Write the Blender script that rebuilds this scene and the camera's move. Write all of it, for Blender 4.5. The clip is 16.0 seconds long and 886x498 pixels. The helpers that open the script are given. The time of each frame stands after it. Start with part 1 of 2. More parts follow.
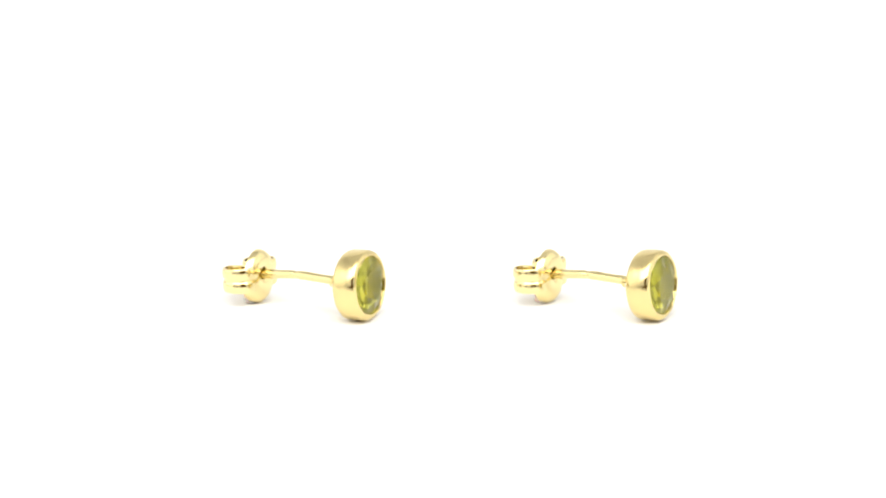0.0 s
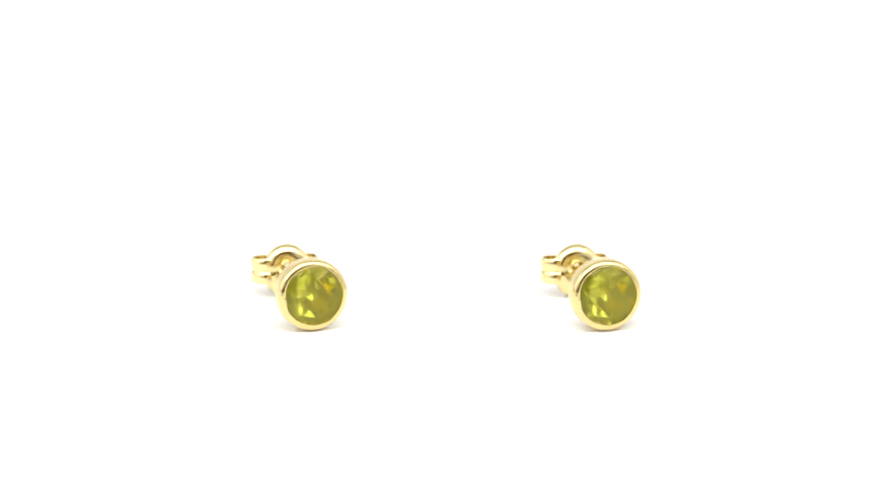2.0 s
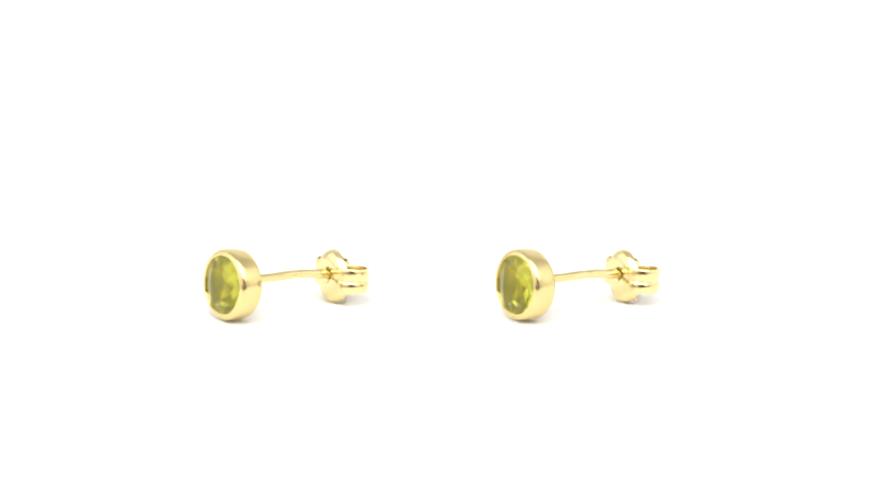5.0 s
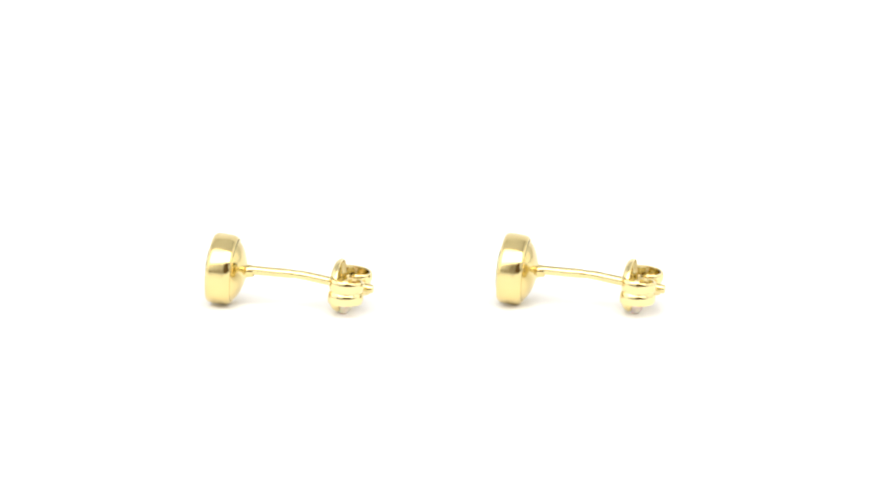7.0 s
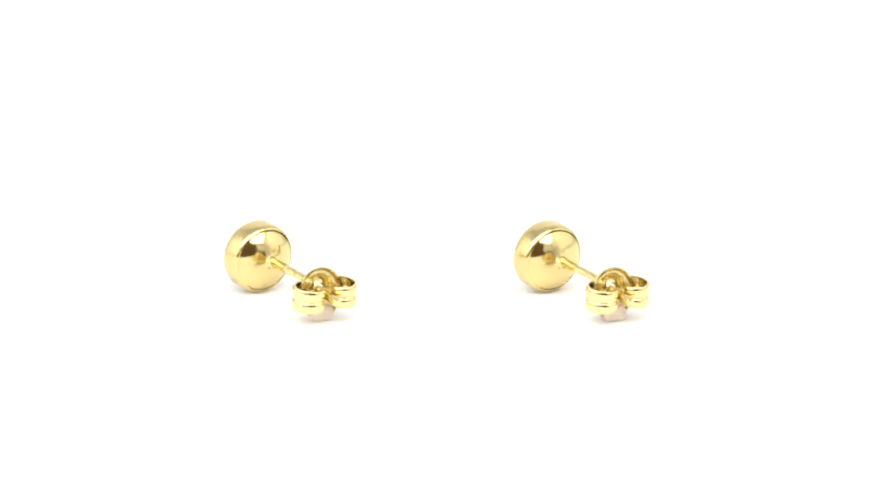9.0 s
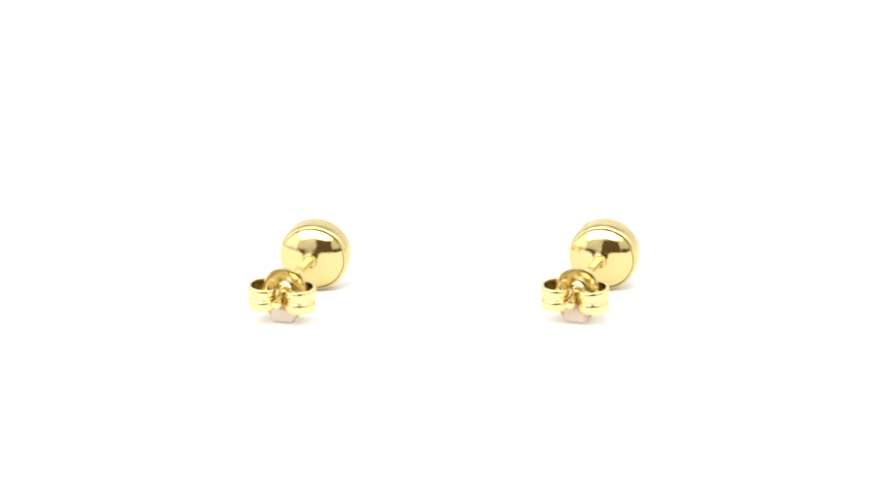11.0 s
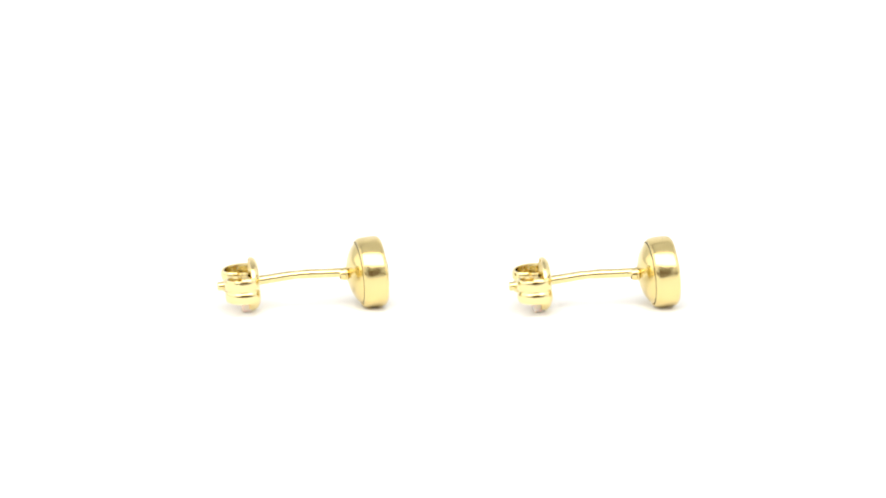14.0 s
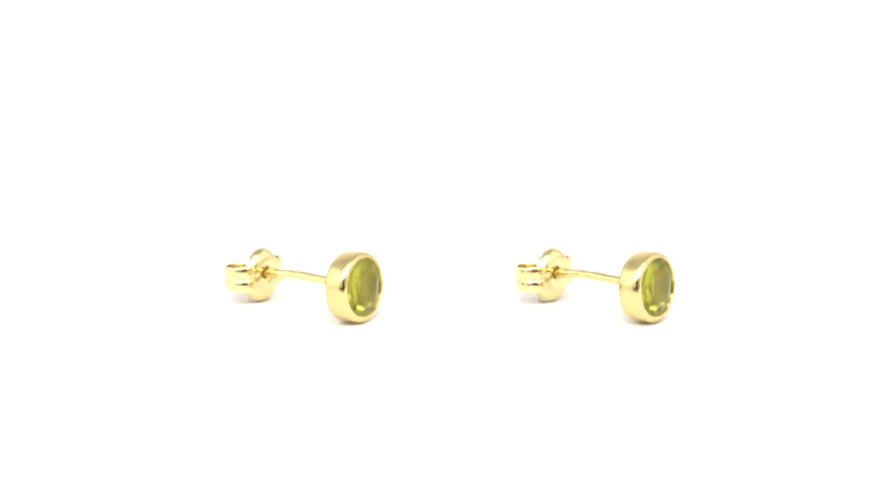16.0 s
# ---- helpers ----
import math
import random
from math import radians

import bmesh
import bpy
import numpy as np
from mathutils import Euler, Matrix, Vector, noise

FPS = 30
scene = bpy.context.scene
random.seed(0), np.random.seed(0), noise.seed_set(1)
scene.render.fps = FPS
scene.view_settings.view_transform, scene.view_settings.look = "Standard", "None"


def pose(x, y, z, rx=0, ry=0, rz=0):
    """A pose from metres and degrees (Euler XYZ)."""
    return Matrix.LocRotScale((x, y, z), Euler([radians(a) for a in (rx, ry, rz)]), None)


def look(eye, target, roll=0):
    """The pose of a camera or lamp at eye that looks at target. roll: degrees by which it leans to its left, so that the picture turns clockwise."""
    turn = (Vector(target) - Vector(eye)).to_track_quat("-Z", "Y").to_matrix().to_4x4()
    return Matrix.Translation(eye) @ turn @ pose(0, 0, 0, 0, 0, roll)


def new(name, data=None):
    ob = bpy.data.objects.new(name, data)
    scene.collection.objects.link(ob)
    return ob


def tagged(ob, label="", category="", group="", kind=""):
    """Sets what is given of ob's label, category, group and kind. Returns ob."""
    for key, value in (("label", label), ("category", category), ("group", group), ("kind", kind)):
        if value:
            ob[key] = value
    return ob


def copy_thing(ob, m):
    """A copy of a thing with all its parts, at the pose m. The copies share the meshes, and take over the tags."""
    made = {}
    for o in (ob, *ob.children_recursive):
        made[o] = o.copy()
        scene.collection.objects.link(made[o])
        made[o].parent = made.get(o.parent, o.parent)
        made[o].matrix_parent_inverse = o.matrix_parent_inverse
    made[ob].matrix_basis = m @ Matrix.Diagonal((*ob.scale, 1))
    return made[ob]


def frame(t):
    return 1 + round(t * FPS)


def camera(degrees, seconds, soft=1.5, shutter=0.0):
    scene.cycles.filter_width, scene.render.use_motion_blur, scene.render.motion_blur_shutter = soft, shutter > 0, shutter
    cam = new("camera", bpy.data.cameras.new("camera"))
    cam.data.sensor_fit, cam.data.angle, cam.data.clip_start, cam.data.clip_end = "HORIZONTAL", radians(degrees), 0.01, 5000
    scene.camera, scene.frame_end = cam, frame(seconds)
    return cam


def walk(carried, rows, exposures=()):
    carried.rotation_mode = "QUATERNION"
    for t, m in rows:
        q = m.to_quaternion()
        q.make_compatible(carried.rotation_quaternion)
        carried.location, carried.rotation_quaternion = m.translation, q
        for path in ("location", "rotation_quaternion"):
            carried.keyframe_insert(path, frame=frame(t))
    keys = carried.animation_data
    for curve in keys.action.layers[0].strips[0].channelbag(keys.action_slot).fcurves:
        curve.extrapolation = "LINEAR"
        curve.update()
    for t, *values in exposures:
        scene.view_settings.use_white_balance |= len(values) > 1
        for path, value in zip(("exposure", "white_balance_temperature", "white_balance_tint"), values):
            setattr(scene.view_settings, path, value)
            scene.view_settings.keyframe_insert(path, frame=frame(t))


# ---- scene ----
cam = camera(5.856, 16.0, soft=2.0)
eye = (0.0, -0.67344, 0.19109)
PITCH = 15.447
walk(cam, [(0.0, pose(*eye, 90 - PITCH, 0, 0)), (16.0, pose(*eye, 90 - PITCH, 0, 0))])

# ---- world and light ----
world = bpy.data.worlds.new("dim_room")
world.use_nodes = True
world.node_tree.nodes["Background"].inputs[0].default_value = (0.15, 0.10, 0.055, 1)
world.node_tree.nodes["Background"].inputs[1].default_value = 1.0
scene.world = world


def panel_lamp(name, place, aim, width, height, watts, colour):
    data = bpy.data.lights.new(name, "AREA")
    data.shape, data.size, data.size_y = "RECTANGLE", width, height
    data.energy, data.color = watts, colour
    ob = new(name, data)
    ob.matrix_world = look(place, aim)
    return ob


# the wide diffused lamp over the opening of the tent
panel_lamp("front_lamp", (0, -0.125, 0.20), (0, 0.08, 0.02), 0.46, 0.18, 0.91, (1, 0.995, 0.985))
# unseen fill panels added just inside the side walls to brighten the reflections
panel_lamp("left_fill", (-0.248, -0.03, 0.13), (0, -0.03, 0.1299), 0.30, 0.22, 0.12, (1, 0.995, 0.985))
panel_lamp("right_fill", (0.248, 0.02, 0.13), (0, 0.02, 0.1299), 0.24, 0.22, 0.05, (1, 0.995, 0.985))


# ---- materials ----
def material(name, colour, rough, metal=0.0, bump=0.0, scale=1000.0, spread=0.0, rough_spread=0.0):
    m = bpy.data.materials.new(name)
    m.use_nodes = True
    nodes, links = m.node_tree.nodes, m.node_tree.links
    b = nodes["Principled BSDF"]
    b.inputs["Base Color"].default_value = (*colour, 1)
    b.inputs["Roughness"].default_value = rough
    b.inputs["Metallic"].default_value = metal
    where = nodes.new("ShaderNodeTexCoord")
    coarse = nodes.new("ShaderNodeTexNoise")
    coarse.inputs["Scale"].default_value = scale
    coarse.inputs["Detail"].default_value = 4
    fine = nodes.new("ShaderNodeTexNoise")
    fine.inputs["Scale"].default_value = scale * 7
    fine.inputs["Detail"].default_value = 3
    for n in (coarse, fine):
        links.new(where.outputs["Object"], n.inputs["Vector"])
    if spread:
        mix = nodes.new("ShaderNodeMapRange")
        mix.inputs["To Min"].default_value = 1 - spread
        mix.inputs["To Max"].default_value = 1 + spread
        links.new(coarse.outputs["Fac"], mix.inputs["Value"])
        tint = nodes.new("ShaderNodeVectorMath")
        tint.operation = "SCALE"
        tint.inputs[0].default_value = colour
        links.new(mix.outputs["Result"], tint.inputs["Scale"])
        links.new(tint.outputs["Vector"], b.inputs["Base Color"])
    if rough_spread:
        mix = nodes.new("ShaderNodeMapRange")
        mix.inputs["To Min"].default_value = max(0.01, rough - rough_spread)
        mix.inputs["To Max"].default_value = rough + rough_spread
        links.new(fine.outputs["Fac"], mix.inputs["Value"])
        links.new(mix.outputs["Result"], b.inputs["Roughness"])
    if bump:
        add = nodes.new("ShaderNodeMath")
        add.operation = "MULTIPLY_ADD"
        add.inputs[1].default_value = 0.25
        links.new(fine.outputs["Fac"], add.inputs[0])
        links.new(coarse.outputs["Fac"], add.inputs[2])
        relief = nodes.new("ShaderNodeBump")
        relief.inputs["Strength"].default_value = 1.0
        relief.inputs["Distance"].default_value = bump
        links.new(add.outputs["Value"], relief.inputs["Height"])
        links.new(relief.outputs["Normal"], b.inputs["Normal"])
    return m


GOLD = material("satin_yellow_gold", (0.775, 0.632, 0.29), 0.235, 1.0, 0.00004, 420, 0.03, 0.05)
GOLD_BRIGHT = material("polished_yellow_gold", (0.775, 0.632, 0.29), 0.09, 1.0, 0.00004, 420, 0.03, 0.04)
GOLD_WIRE = material("drawn_gold_wire", (0.81, 0.68, 0.335), 0.16, 1.0, 0.00002, 900, 0.03, 0.06)
GOLD_SHEET = material("stamped_gold_sheet", (0.85, 0.715, 0.36), 0.16, 1.0, 0.00002, 900, 0.04, 0.06)
PAPER = material("white_photo_paper", (0.96, 0.96, 0.96), 0.55, 0.0, 0.00001, 300, 0.01)
FABRIC = material("white_tent_fabric", (0.87, 0.87, 0.87), 0.8, 0.0, 0.0002, 90, 0.03)
DARK_BROWN = material("dark_brown_surface", (0.16, 0.10, 0.055), 0.5, 0.0, 0.0002, 30, 0.2)


def gem_material():
    m = bpy.data.materials.new("peridot_crystal")
    m.use_nodes = True
    b = m.node_tree.nodes["Principled BSDF"]
    b.inputs["Base Color"].default_value = (0.66, 0.645, 0.07, 1)
    b.inputs["Specular Tint"].default_value = (0.76, 0.66, 0.34, 1)
    b.inputs["Transmission Weight"].default_value = 0.84
    b.inputs["IOR"].default_value = 1.63
    b.inputs["Roughness"].default_value = 0.05
    b.inputs["Specular IOR Level"].default_value = 0.5
    return m


PERIDOT = gem_material()


def wax_material():
    m = material("pinkish_modelling_wax", (0.89, 0.77, 0.67), 0.5, 0.0, 0.00003, 1500, 0.06, 0.1)
    b = m.node_tree.nodes["Principled BSDF"]
    b.inputs["Subsurface Weight"].default_value = 0.8
    b.inputs["Subsurface Radius"].default_value = (1.0, 0.7, 0.5)
    b.inputs["Subsurface Scale"].default_value = 0.0006
    return m


WAX = wax_material()


# ---- building helpers ----
def mesh_of(name, bm, mat, smooth=35):
    bmesh.ops.recalc_face_normals(bm, faces=bm.faces)
    for f in bm.faces:
        f.smooth = smooth > 0
    if smooth:
        for e in bm.edges:
            if len(e.link_faces) == 2 and e.calc_face_angle(0) > radians(smooth):
                e.smooth = False
    me = bpy.data.meshes.new(name)
    bm.to_mesh(me)
    bm.free()
    me.materials.append(mat)
    return me


def part(name, bm, mat, parent, label="", smooth=35):
    ob = new(name, mesh_of(name, bm, mat, smooth))
    ob.parent = parent
    if label:
        tagged(ob, label)
    return ob


def slab(bm, lo, hi):
    """A box between two corners."""
    made = bmesh.ops.create_cube(bm, size=1)["verts"]
    for v in made:
        v.co = Vector([lo[i] + (v.co[i] + 0.5) * (hi[i] - lo[i]) for i in range(3)])
    return bm


def lathe(profile, steps=96, closed=True, bend=None):
    """Turns (x, radius) rows, in millimetres, about the x axis."""
    bm = bmesh.new()
    rings = []
    for x, r in profile:
        dy, dz = bend(x) if bend else (0, 0)
        if r <= 0:
            rings.append([bm.verts.new((x, dy, dz))])
        else:
            rings.append([bm.verts.new((x, dy + r * math.cos(2 * math.pi * i / steps), dz + r * math.sin(2 * math.pi * i / steps))) for i in range(steps)])
    pairs = list(zip(rings, rings[1:]))
    if closed:
        pairs.append((rings[-1], rings[0]))
    for a, b in pairs:
        for i in range(steps):
            j = (i + 1) % steps
            ring = [a[i % len(a)], a[j % len(a)], b[j % len(b)], b[i % len(b)]]
            ring = [v for k, v in enumerate(ring) if v not in ring[:k]]
            if len(ring) > 2:
                bm.faces.new(ring)
    return bm


def smooth_line(points, n):
    """A Catmull-Rom line through the points, n steps to a stretch."""
    pts = [Vector(p) for p in points]
    pts = [2 * pts[0] - pts[1]] + pts + [2 * pts[-1] - pts[-2]]
    out = []
    for i in range(1, len(pts) - 2):
        p0, p1, p2, p3 = pts[i - 1:i + 3]
        for k in range(n):
            t = k / n
            out.append(0.5 * (2 * p1 + (p2 - p0) * t + (2 * p0 - 5 * p1 + 4 * p2 - p3) * t * t + (3 * p1 - p0 - 3 * p2 + p3) * t ** 3))
    return out + [pts[-2]]


# ---- the photo sheet, and the unseen light tent and dark surface added round it ----
def photo_sheet():
    """White sheet that lies flat under the earrings and sweeps up behind them."""
    line = [(-0.056, 0.0)] + [(-0.05 + 0.0115 * i, 0.0) for i in range(21)]
    line += [(0.18 + 0.08 * math.sin(a), 0.08 - 0.08 * math.cos(a)) for a in [radians(6 * i) for i in range(1, 16)]]
    line += [(0.26, 0.10 + 0.03 * i) for i in range(10)]
    bm = bmesh.new()
    rows = []
    for i, (y, z) in enumerate(line):
        y0, z0 = line[max(i - 1, 0)]
        y1, z1 = line[min(i + 1, len(line) - 1)]
        d = math.hypot(y1 - y0, z1 - z0)
        ny, nz = (z1 - z0) / d * 0.001, -(y1 - y0) / d * 0.001
        rows.append([bm.verts.new(p) for p in ((-0.25, y, z), (0.25, y, z), (0.25, y + ny, z + nz), (-0.25, y + ny, z + nz))])
    for a, b in zip(rows, rows[1:]):
        for k in range(4):
            bm.faces.new((a[k], a[(k + 1) % 4], b[(k + 1) % 4], b[k]))
    bm.faces.new(rows[0]), bm.faces.new(rows[-1])
    ob = new("floor", mesh_of("floor", bm, PAPER))
    return tagged(ob, "seamless white photo paper sweeping up behind the earrings", "floor", kind="structure")


def wall(name, lo, hi, mat, label, category="wall"):
    ob = new(name, mesh_of(name, slab(bmesh.new(), lo, hi), mat, 0))
    return tagged(ob, label, category, kind="structure")


photo_sheet()
wall("wall_left", (-0.256, -0.20, -0.012), (-0.251, 0.275, 0.40), FABRIC, "white fabric side wall of a light tent")
wall("wall_right", (0.251, -0.20, -0.012), (0.256, 0.275, 0.40), FABRIC, "white fabric side wall of a light tent")
wall("wall_back", (-0.251, 0.270, -0.012), (0.251, 0.275, 0.40), FABRIC, "white fabric back wall of a light tent")
# unseen flaps, sized to shape the dark opening that the gold reflects
wall("reflection_flap_top", (-0.251, -0.20, 0.130), (0.251, -0.195, 0.40), FABRIC, "unseen white flap added to bound the reflected dark opening from above")
wall("reflection_flap_left", (-0.251, -0.20, 0.028), (-0.045, -0.195, 0.1295), FABRIC, "unseen white flap added to narrow the reflected dark opening")
wall("reflection_flap_right", (0.12, -0.20, 0.032), (0.251, -0.195, 0.1295), FABRIC, "unseen white flap added to narrow the reflected dark opening")
wall("ceiling", (-0.256, -0.20, 0.40), (0.256, 0.275, 0.405), FABRIC, "white fabric top of a light tent", "ceiling")
# unseen surface, added so the gold mirrors brown beyond the sheet's front edge
wall("reflected_dark_top", (-0.34, -0.78, -0.035), (0.34, 0.34, -0.013), DARK_BROWN, "unseen dark brown surface added under the tent for dark reflections", "table")

# ---- the earrings, in millimetres along the post; x runs towards the stone ----
TILT = 4.31
HEAD_TURN, HEAD_LEAN = 4.0, 1.0
AXIS = Matrix.Diagonal((0.001, 0.001, 0.001, 1)) @ Matrix.Translation((0, -0.065, 2.515)) @ pose(0, 0, 0, 0, -TILT, 0)


def placed(bm, head=False):
    """Sets a part on the tilted axis; the head sits a little askew on its post."""
    if head:
        bmesh.ops.transform(bm, matrix=Matrix.Translation((5.4, 0, 0)) @ pose(0.08, 0.05, -0.05, 0, -HEAD_LEAN, HEAD_TURN) @ Matrix.Translation((-5.4, 0, 0)), verts=bm.verts)
    bmesh.ops.transform(bm, matrix=AXIS, verts=bm.verts)
    return bm


def bezel_mesh():
    """Tube that holds the stone: thin rim pressed over it, rounded shoulder at the back."""
    rim = [(6.40, 2.26), (6.85, 2.32), (6.98, 2.34), (7.03, 2.365), (7.038, 2.40), (7.03, 2.48), (6.995, 2.58), (6.925, 2.67), (6.82, 2.75), (6.68, 2.795),
           (6.20, 2.805), (5.70, 2.80), (5.48, 2.79), (5.31, 2.76), (5.17, 2.71), (5.06, 2.645), (4.99, 2.57), (4.985, 2.53), (5.05, 2.49), (5.25, 2.45), (5.9, 2.34)]
    bm = lathe(rim, 128)
    for v in bm.verts:
        a = math.atan2(v.co.z, v.co.y)
        k = 1 + 0.004 * math.sin(3 * a + 0.6) + 0.003 * math.sin(7 * a + 2 * v.co.x)
        if v.co.x > 6.9 and math.hypot(v.co.y, v.co.z) < 2.45:
            k += 0.010 * math.sin(5 * a + 1) + 0.006 * math.sin(11 * a)
        k += 0.022 * min(1, max(0, (math.hypot(v.co.y, v.co.z) - 2.3) / 0.3))
        v.co.y *= k
        v.co.z *= k
    return placed(bm, True)


def cup_mesh():
    """Domed back of the setting with the collar that takes the post."""
    dome = [(6.36, 2.18), (5.60, 2.20), (5.32, 2.36), (5.12, 2.44), (5.03, 2.51), (4.95, 2.53), (4.91, 2.48), (4.83, 2.37), (4.69, 2.18), (4.53, 1.92),
            (4.375, 1.60), (4.245, 1.26), (4.155, 0.94), (4.10, 0.72), (4.03, 0.57), (3.90, 0.50), (3.78, 0.46), (3.82, 0.28), (4.20, 0.20), (4.42, 0.20),
            (5.28, 1.27), (6.36, 2.15)]
    bm = lathe(dome, 96)
    for v in bm.verts:
        r = math.hypot(v.co.y, v.co.z)
        v.co.y = v.co.y * 1.012 + 0.05
        v.co.z = v.co.z * (0.972 if r > 2.2 else 0.99) - 0.01
        if v.co.x < 4.32 and r < 0.95:
            v.co.z += 0.22 * (1 - r / 0.95)
    return placed(bm, True)


def collar_mesh():
    """Bead of solder where the post meets the cup."""
    bm = lathe([(3.88, 0.54), (3.76, 0.51), (3.62, 0.475), (3.52, 0.45), (3.46, 0.42), (3.47, 0.36), (3.88, 0.36)], 48)
    for v in bm.verts:
        v.co.z += 0.22 * (1 - 0.5 / 0.95)
    return placed(bm, True)


def stone_mesh():
    """Round brilliant: table, stars, kites, girdle, pavilion."""
    bm = bmesh.new()

    def ring(n, turn, r, x):
        return [bm.verts.new((x, r * math.cos(turn + 2 * math.pi * i / n), r * math.sin(turn + 2 * math.pi * i / n))) for i in range(n)]
    n, step = 10, math.pi / 10
    table = ring(n, 0.1, 1.30, 7.29)
    mid = ring(n, 0.1 + step, 1.86, 7.14)
    top = ring(2 * n, 0.1, 2.43, 6.88)
    low = ring(2 * n, 0.1, 2.43, 6.80)
    pav = ring(n, 0.1 + step, 1.80, 6.37)
    deep = ring(n, 0.1, 1.20, 5.97)
    core = ring(n, 0.1 + step, 0.60, 5.58)
    tip = bm.verts.new((5.22, 0.12, -0.10))
    for v in pav + deep + core + mid + table:
        v.co += Vector((0.075 * random.uniform(-1, 1) if v not in table else 0, 0.11 * random.uniform(-1, 1), 0.11 * random.uniform(-1, 1)))
    bm.faces.new(table)
    for k in range(n):
        m, a, b, c = (k + 1) % n, 2 * k, 2 * k + 1, (2 * k + 2) % (2 * n)
        bm.faces.new((table[k], table[m], mid[k]))
        bm.faces.new((table[k], mid[k], top[a]))
        bm.faces.new((table[m], top[c], mid[k]))
        bm.faces.new((mid[k], top[a], top[b]))
        bm.faces.new((mid[k], top[b], top[c]))
        bm.faces.new((pav[k], low[a], low[b]))
        bm.faces.new((pav[k], low[b], low[c]))
        bm.faces.new((pav[k], low[c], pav[m]))
        bm.faces.new((pav[k], pav[m], deep[m]))
        bm.faces.new((pav[k], deep[m], deep[k]))
        bm.faces.new((deep[k], deep[m], core[k]))
        bm.faces.new((deep[m], core[m], core[k]))
        bm.faces.new((tip, core[k], core[m]))
    for i in range(2 * n):
        bm.faces.new((top[i], top[(i + 1) % (2 * n)], low[(i + 1) % (2 * n)], low[i]))
    return placed(bm, True)


def post_mesh():
    """Slightly bowed wire with a nick half way and a rounded tip."""
    rows = [(3.95, 0.37)]
    x = 3.7
    while x > -5.6:
        r = 0.375 + 0.005 * math.sin(1.9 * x) + 0.003 * math.sin(4.3 * x + 1)
        r -= 0.055 * math.exp(-((x - 0.1) / 0.26) ** 2)
        rows.append((x, r))
        x -= 0.15
    rows += [(-5.8, 0.365), (-6.1, 0.37), (-6.3, 0.365), (-6.38, 0.33), (-6.43, 0.22), (-6.44, 0)]
    return placed(lathe(rows, 28, False, lambda x: (0.02 * math.sin(1.3 * x), 0.28 + 0.05 * math.exp(-((x + 0.3) / 1.6) ** 2) - 0.12 * max(0, (x - 1.0) / 2.7) - 0.05 * max(0, -x - 0.5))))


def plate_mesh():
    """Dished plate of the butterfly: pierced for the post, rim turned back above, shallow groove across."""
    prof = [(0.44, -3.45), (0.46, -3.16), (0.54, -3.05), (0.70, -2.99), (1.1, -2.99), (1.5, -3.04), (1.75, -3.13), (1.93, -3.27), (2.03, -3.45), (2.07, -3.68),
            (1.95, -3.72), (1.86, -3.50), (1.74, -3.36), (1.5, -3.26), (1.0, -3.22), (0.56, -3.30)]
    bm = lathe([(x, r) for r, x in prof], 72)
    for i, v in enumerate(bm.verts):
        r = math.hypot(v.co.y, v.co.z)
        if r > 0.5:
            v.co.x -= 0.10 * math.exp(-(v.co.z / 0.17) ** 2)
        deep = min(1, max(0, (-v.co.z - 0.2) / 0.9))
        v.co.x = -3.0 + (v.co.x + 3.0) * (1 + 0.45 * deep * deep * (3 - 2 * deep))
        if v.co.z < 0:
            k = 1 + 0.10 * min(1, -v.co.z / 1.6) * min(1, r)
            v.co.y *= k
            v.co.z *= k
        else:
            v.co.z *= 1 + 0.02 * v.co.z
        v.co.y *= 1 - (0.04 if v.co.z > 0.3 else 0.04 + 0.10 * min(1, (0.3 - v.co.z) / 0.8)) * min(1, max(0, (r - 0.55) / 0.6))
        v.co.z += 0.22 * max(0, 1 - max(0, r - 0.5) / 0.7)
    return placed(bm)


def wing_mesh(side):
    """Ribbed strip that leaves the plate, rolls back and closes on the post."""
    path = smooth_line([(-3.22, 1.0, 0), (-3.16, 1.6, 0), (-3.30, 2.12, 0), (-3.72, 2.52, 0), (-4.35, 2.70, 0), (-4.95, 2.62, 0), (-5.45, 2.30, 0),
                        (-5.78, 1.80, 0), (-5.82, 1.30, 0), (-5.62, 0.84, 0), (-5.22, 0.56, 0), (-4.75, 0.50, 0), (-4.45, 0.66, 0)], 6)
    cross = [(-1.0, 0.0), (-0.93, 0.045), (-0.75, 0.085), (-0.5, 0.10), (-0.25, 0.075), (-0.12, 0.02), (-0.05, -0.035), (0.05, -0.035),
             (0.12, 0.02), (0.25, 0.075), (0.5, 0.10), (0.75, 0.085), (0.93, 0.045), (1.0, 0.0)]
    bm = bmesh.new()
    rows = []
    for i, p in enumerate(path):
        t = (path[min(i + 1, len(path) - 1)] - path[max(i - 1, 0)]).normalized()
        n = Vector((t.y, -t.x, 0))
        h = 1.08 - 0.28 * i / (len(path) - 1)
        outer = [p + n * d + Vector((0, 0, s * h)) for s, d in cross]
        inner = [p + n * (d * 0.8 - 0.17) + Vector((0, 0, s * h * 0.97)) for s, d in reversed(cross)]
        rows.append([bm.verts.new((q.x, q.y * side, q.z)) for q in outer + inner])
    m = len(rows[0])
    for a, b in zip(rows, rows[1:]):
        for k in range(m):
            bm.faces.new((a[k], a[(k + 1) % m], b[(k + 1) % m], b[k]))
    bm.faces.new(rows[0]), bm.faces.new(rows[-1])
    return placed(bm)


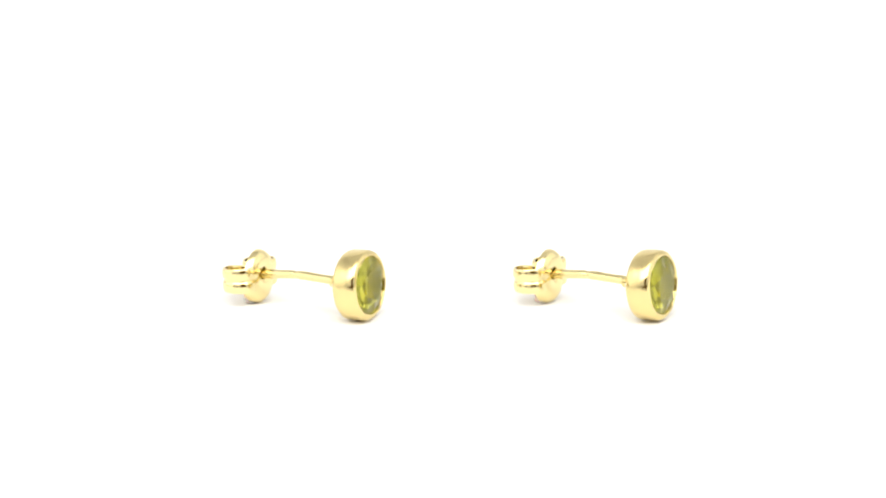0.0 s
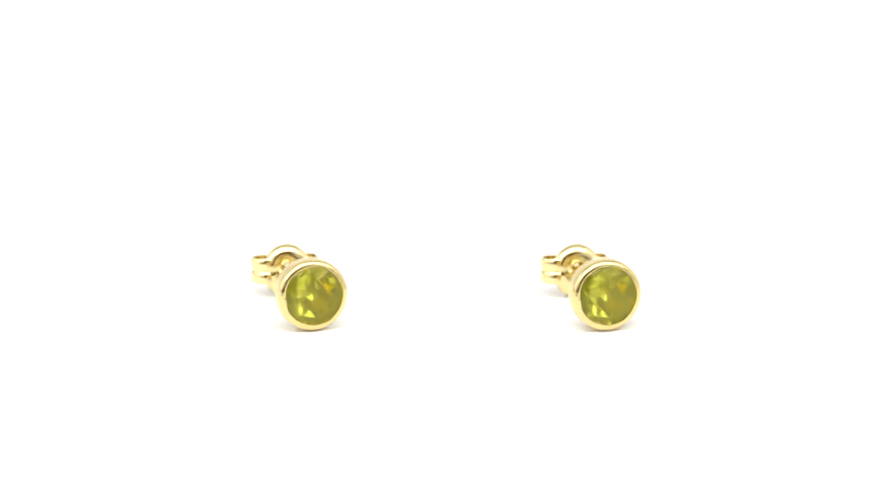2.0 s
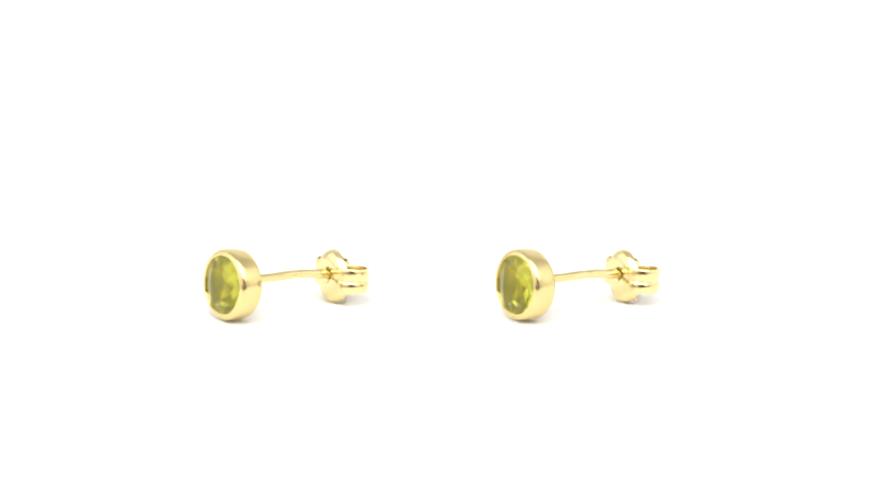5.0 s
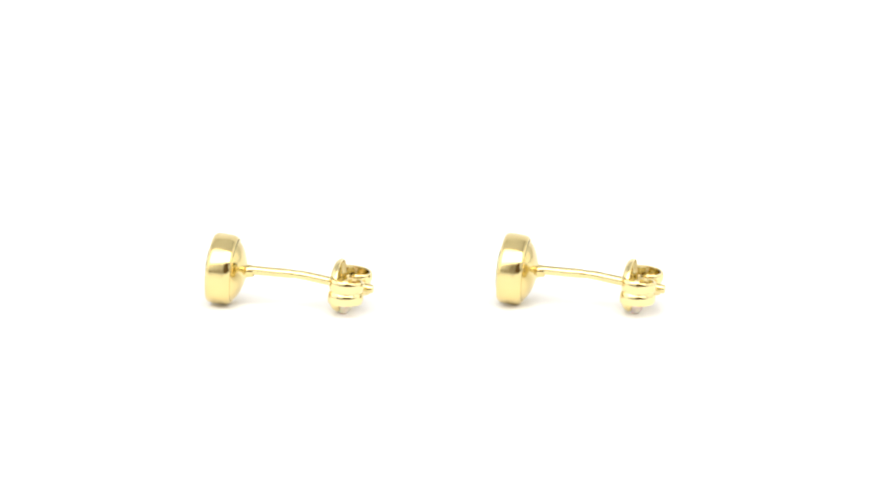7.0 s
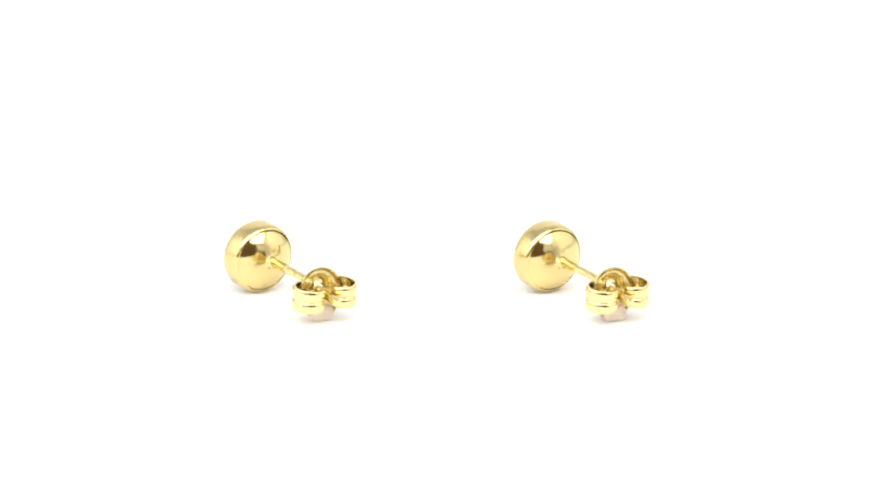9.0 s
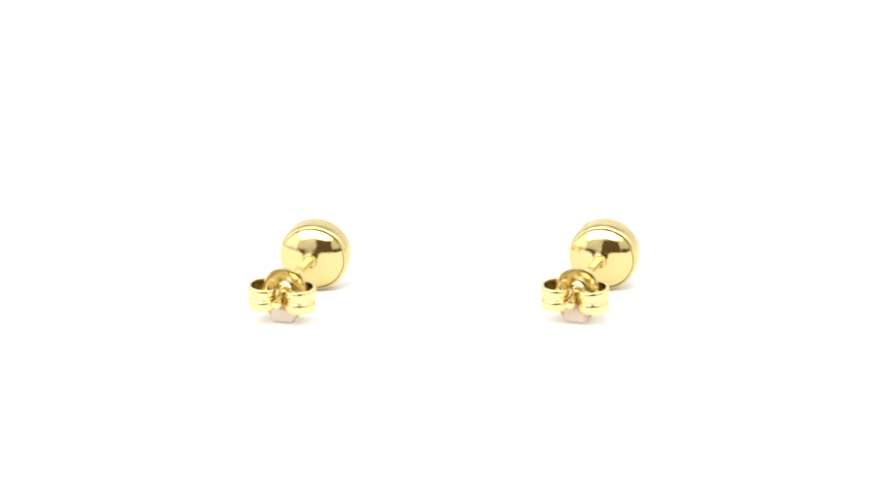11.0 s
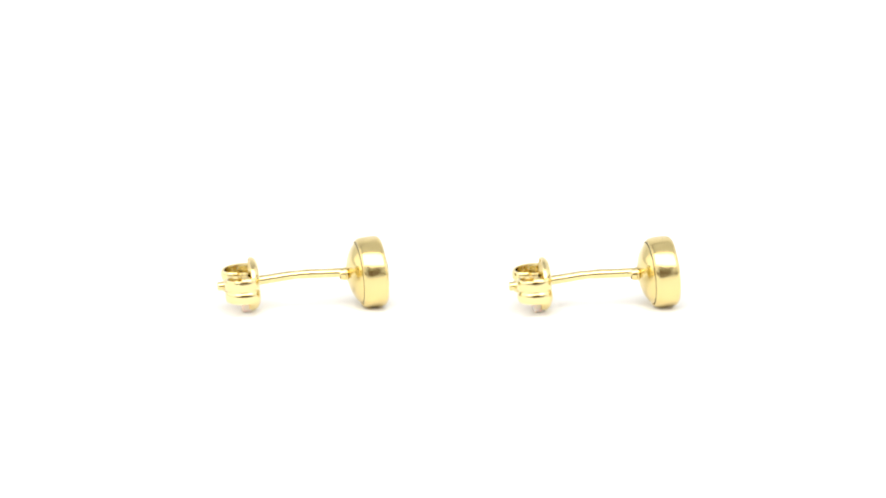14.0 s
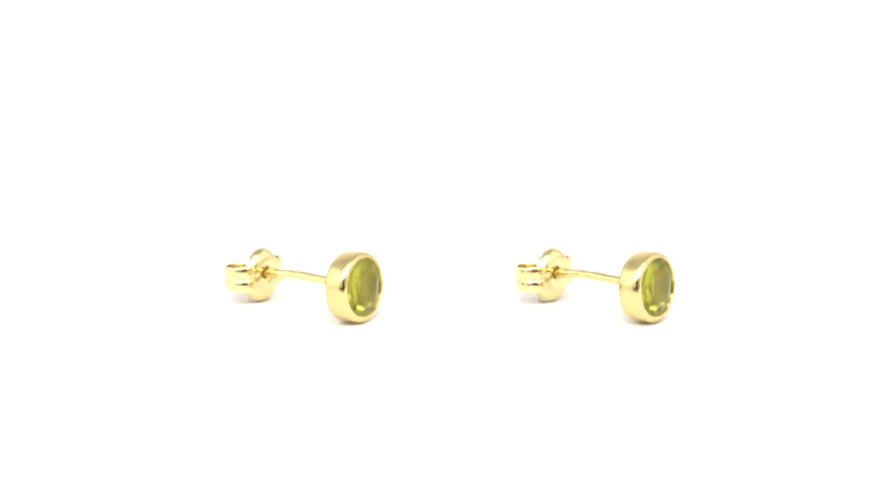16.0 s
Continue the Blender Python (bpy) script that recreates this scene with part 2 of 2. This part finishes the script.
def wax_mesh():
    """Pressed bead of wax under the scrolls: flat below, uneven sides."""
    bm = bmesh.new()
    rows = []
    for z, w in ((-2.17, 0.74), (-2.12, 0.85), (-1.95, 0.96), (-1.6, 0.99), (-1.25, 0.93), (-0.98, 0.80)):
        ring = []
        for i in range(28):
            a = 2 * math.pi * i / 28
            c, d = math.cos(a), math.sin(a)
            k = w * (1 + 0.05 * math.sin(3 * a + 1.5 * z) + 0.03 * math.sin(5 * a + 2))
            x = -4.12 + 0.50 * k * math.copysign(abs(c) ** 0.55, c)
            y = 1.04 * k * math.copysign(abs(d) ** 0.55, d)
            ring.append(bm.verts.new((x, y, z + (0.04 * (x + 4) if z < -2 else 0))))
        rows.append(ring)
    for a, b in zip(rows, rows[1:]):
        for i in range(28):
            bm.faces.new((a[i], a[(i + 1) % 28], b[(i + 1) % 28], b[i]))
    bm.faces.new(rows[0]), bm.faces.new(rows[-1])
    return placed(bm)


def stud_earring():
    ob = new("stud_earring")
    bezel = part("bezel", bezel_mesh(), GOLD, ob, "satin gold bezel with a thin polished rim")
    bezel.data.materials.append(GOLD_BRIGHT)
    nose, heel = AXIS @ Vector((6.88, 0, 0)), AXIS @ Vector((5.36, 0, 0))
    for face in bezel.data.polygons:
        face.material_index = int(not heel.x < face.center.x < nose.x)
    cup = part("setting_cup", cup_mesh(), GOLD_BRIGHT, ob, "domed gold back of the setting")
    part("collar", collar_mesh(), GOLD_BRIGHT, cup, "small gold bead where the post is soldered")
    part("gemstone", stone_mesh(), PERIDOT, ob, "round brilliant-cut olive green peridot", 0)
    part("post", post_mesh(), GOLD_WIRE, ob, "thin gold ear post with a nick")
    back = part("butterfly_back", plate_mesh(), GOLD_SHEET, ob, "dished gold plate of the butterfly back", 50)
    part("wing", wing_mesh(1), GOLD_SHEET, back, "ribbed gold strip rolled into a scroll", 50)
    part("wing", wing_mesh(-1), GOLD_SHEET, back, "ribbed gold strip rolled into a scroll", 50)
    part("wax_bead", wax_mesh(), WAX, back, "pinkish grey bead of wax under the scrolls", 60)
    return tagged(ob, "yellow gold stud earring with green peridot and butterfly back", "earring", "pair of stud earrings")


LEFT_X, RIGHT_X = -0.011885, 0.01163
PHASE, RATE = -32.265, -22.921
earring_a = stud_earring()
LIFT, LEAN = 0.00002, 0.45


def turned(x, t):
    """An earring's pose at t seconds: it turns about an axis that leans a trifle."""
    return pose(x, 0, LIFT, 0, LEAN, 0) @ pose(0, 0, 0, 0, 0, PHASE + RATE * t)


earring_a.matrix_basis = turned(LEFT_X, 0)
earring_b = copy_thing(earring_a, turned(RIGHT_X, 0))


def motions():
    """Both earrings turn at one even pace, each about its own upright axis."""
    for thing, x in ((earring_a, LEFT_X), (earring_b, RIGHT_X)):
        walk(thing, [(0.5 * i, turned(x, 0.5 * i)) for i in range(33)])


motions()
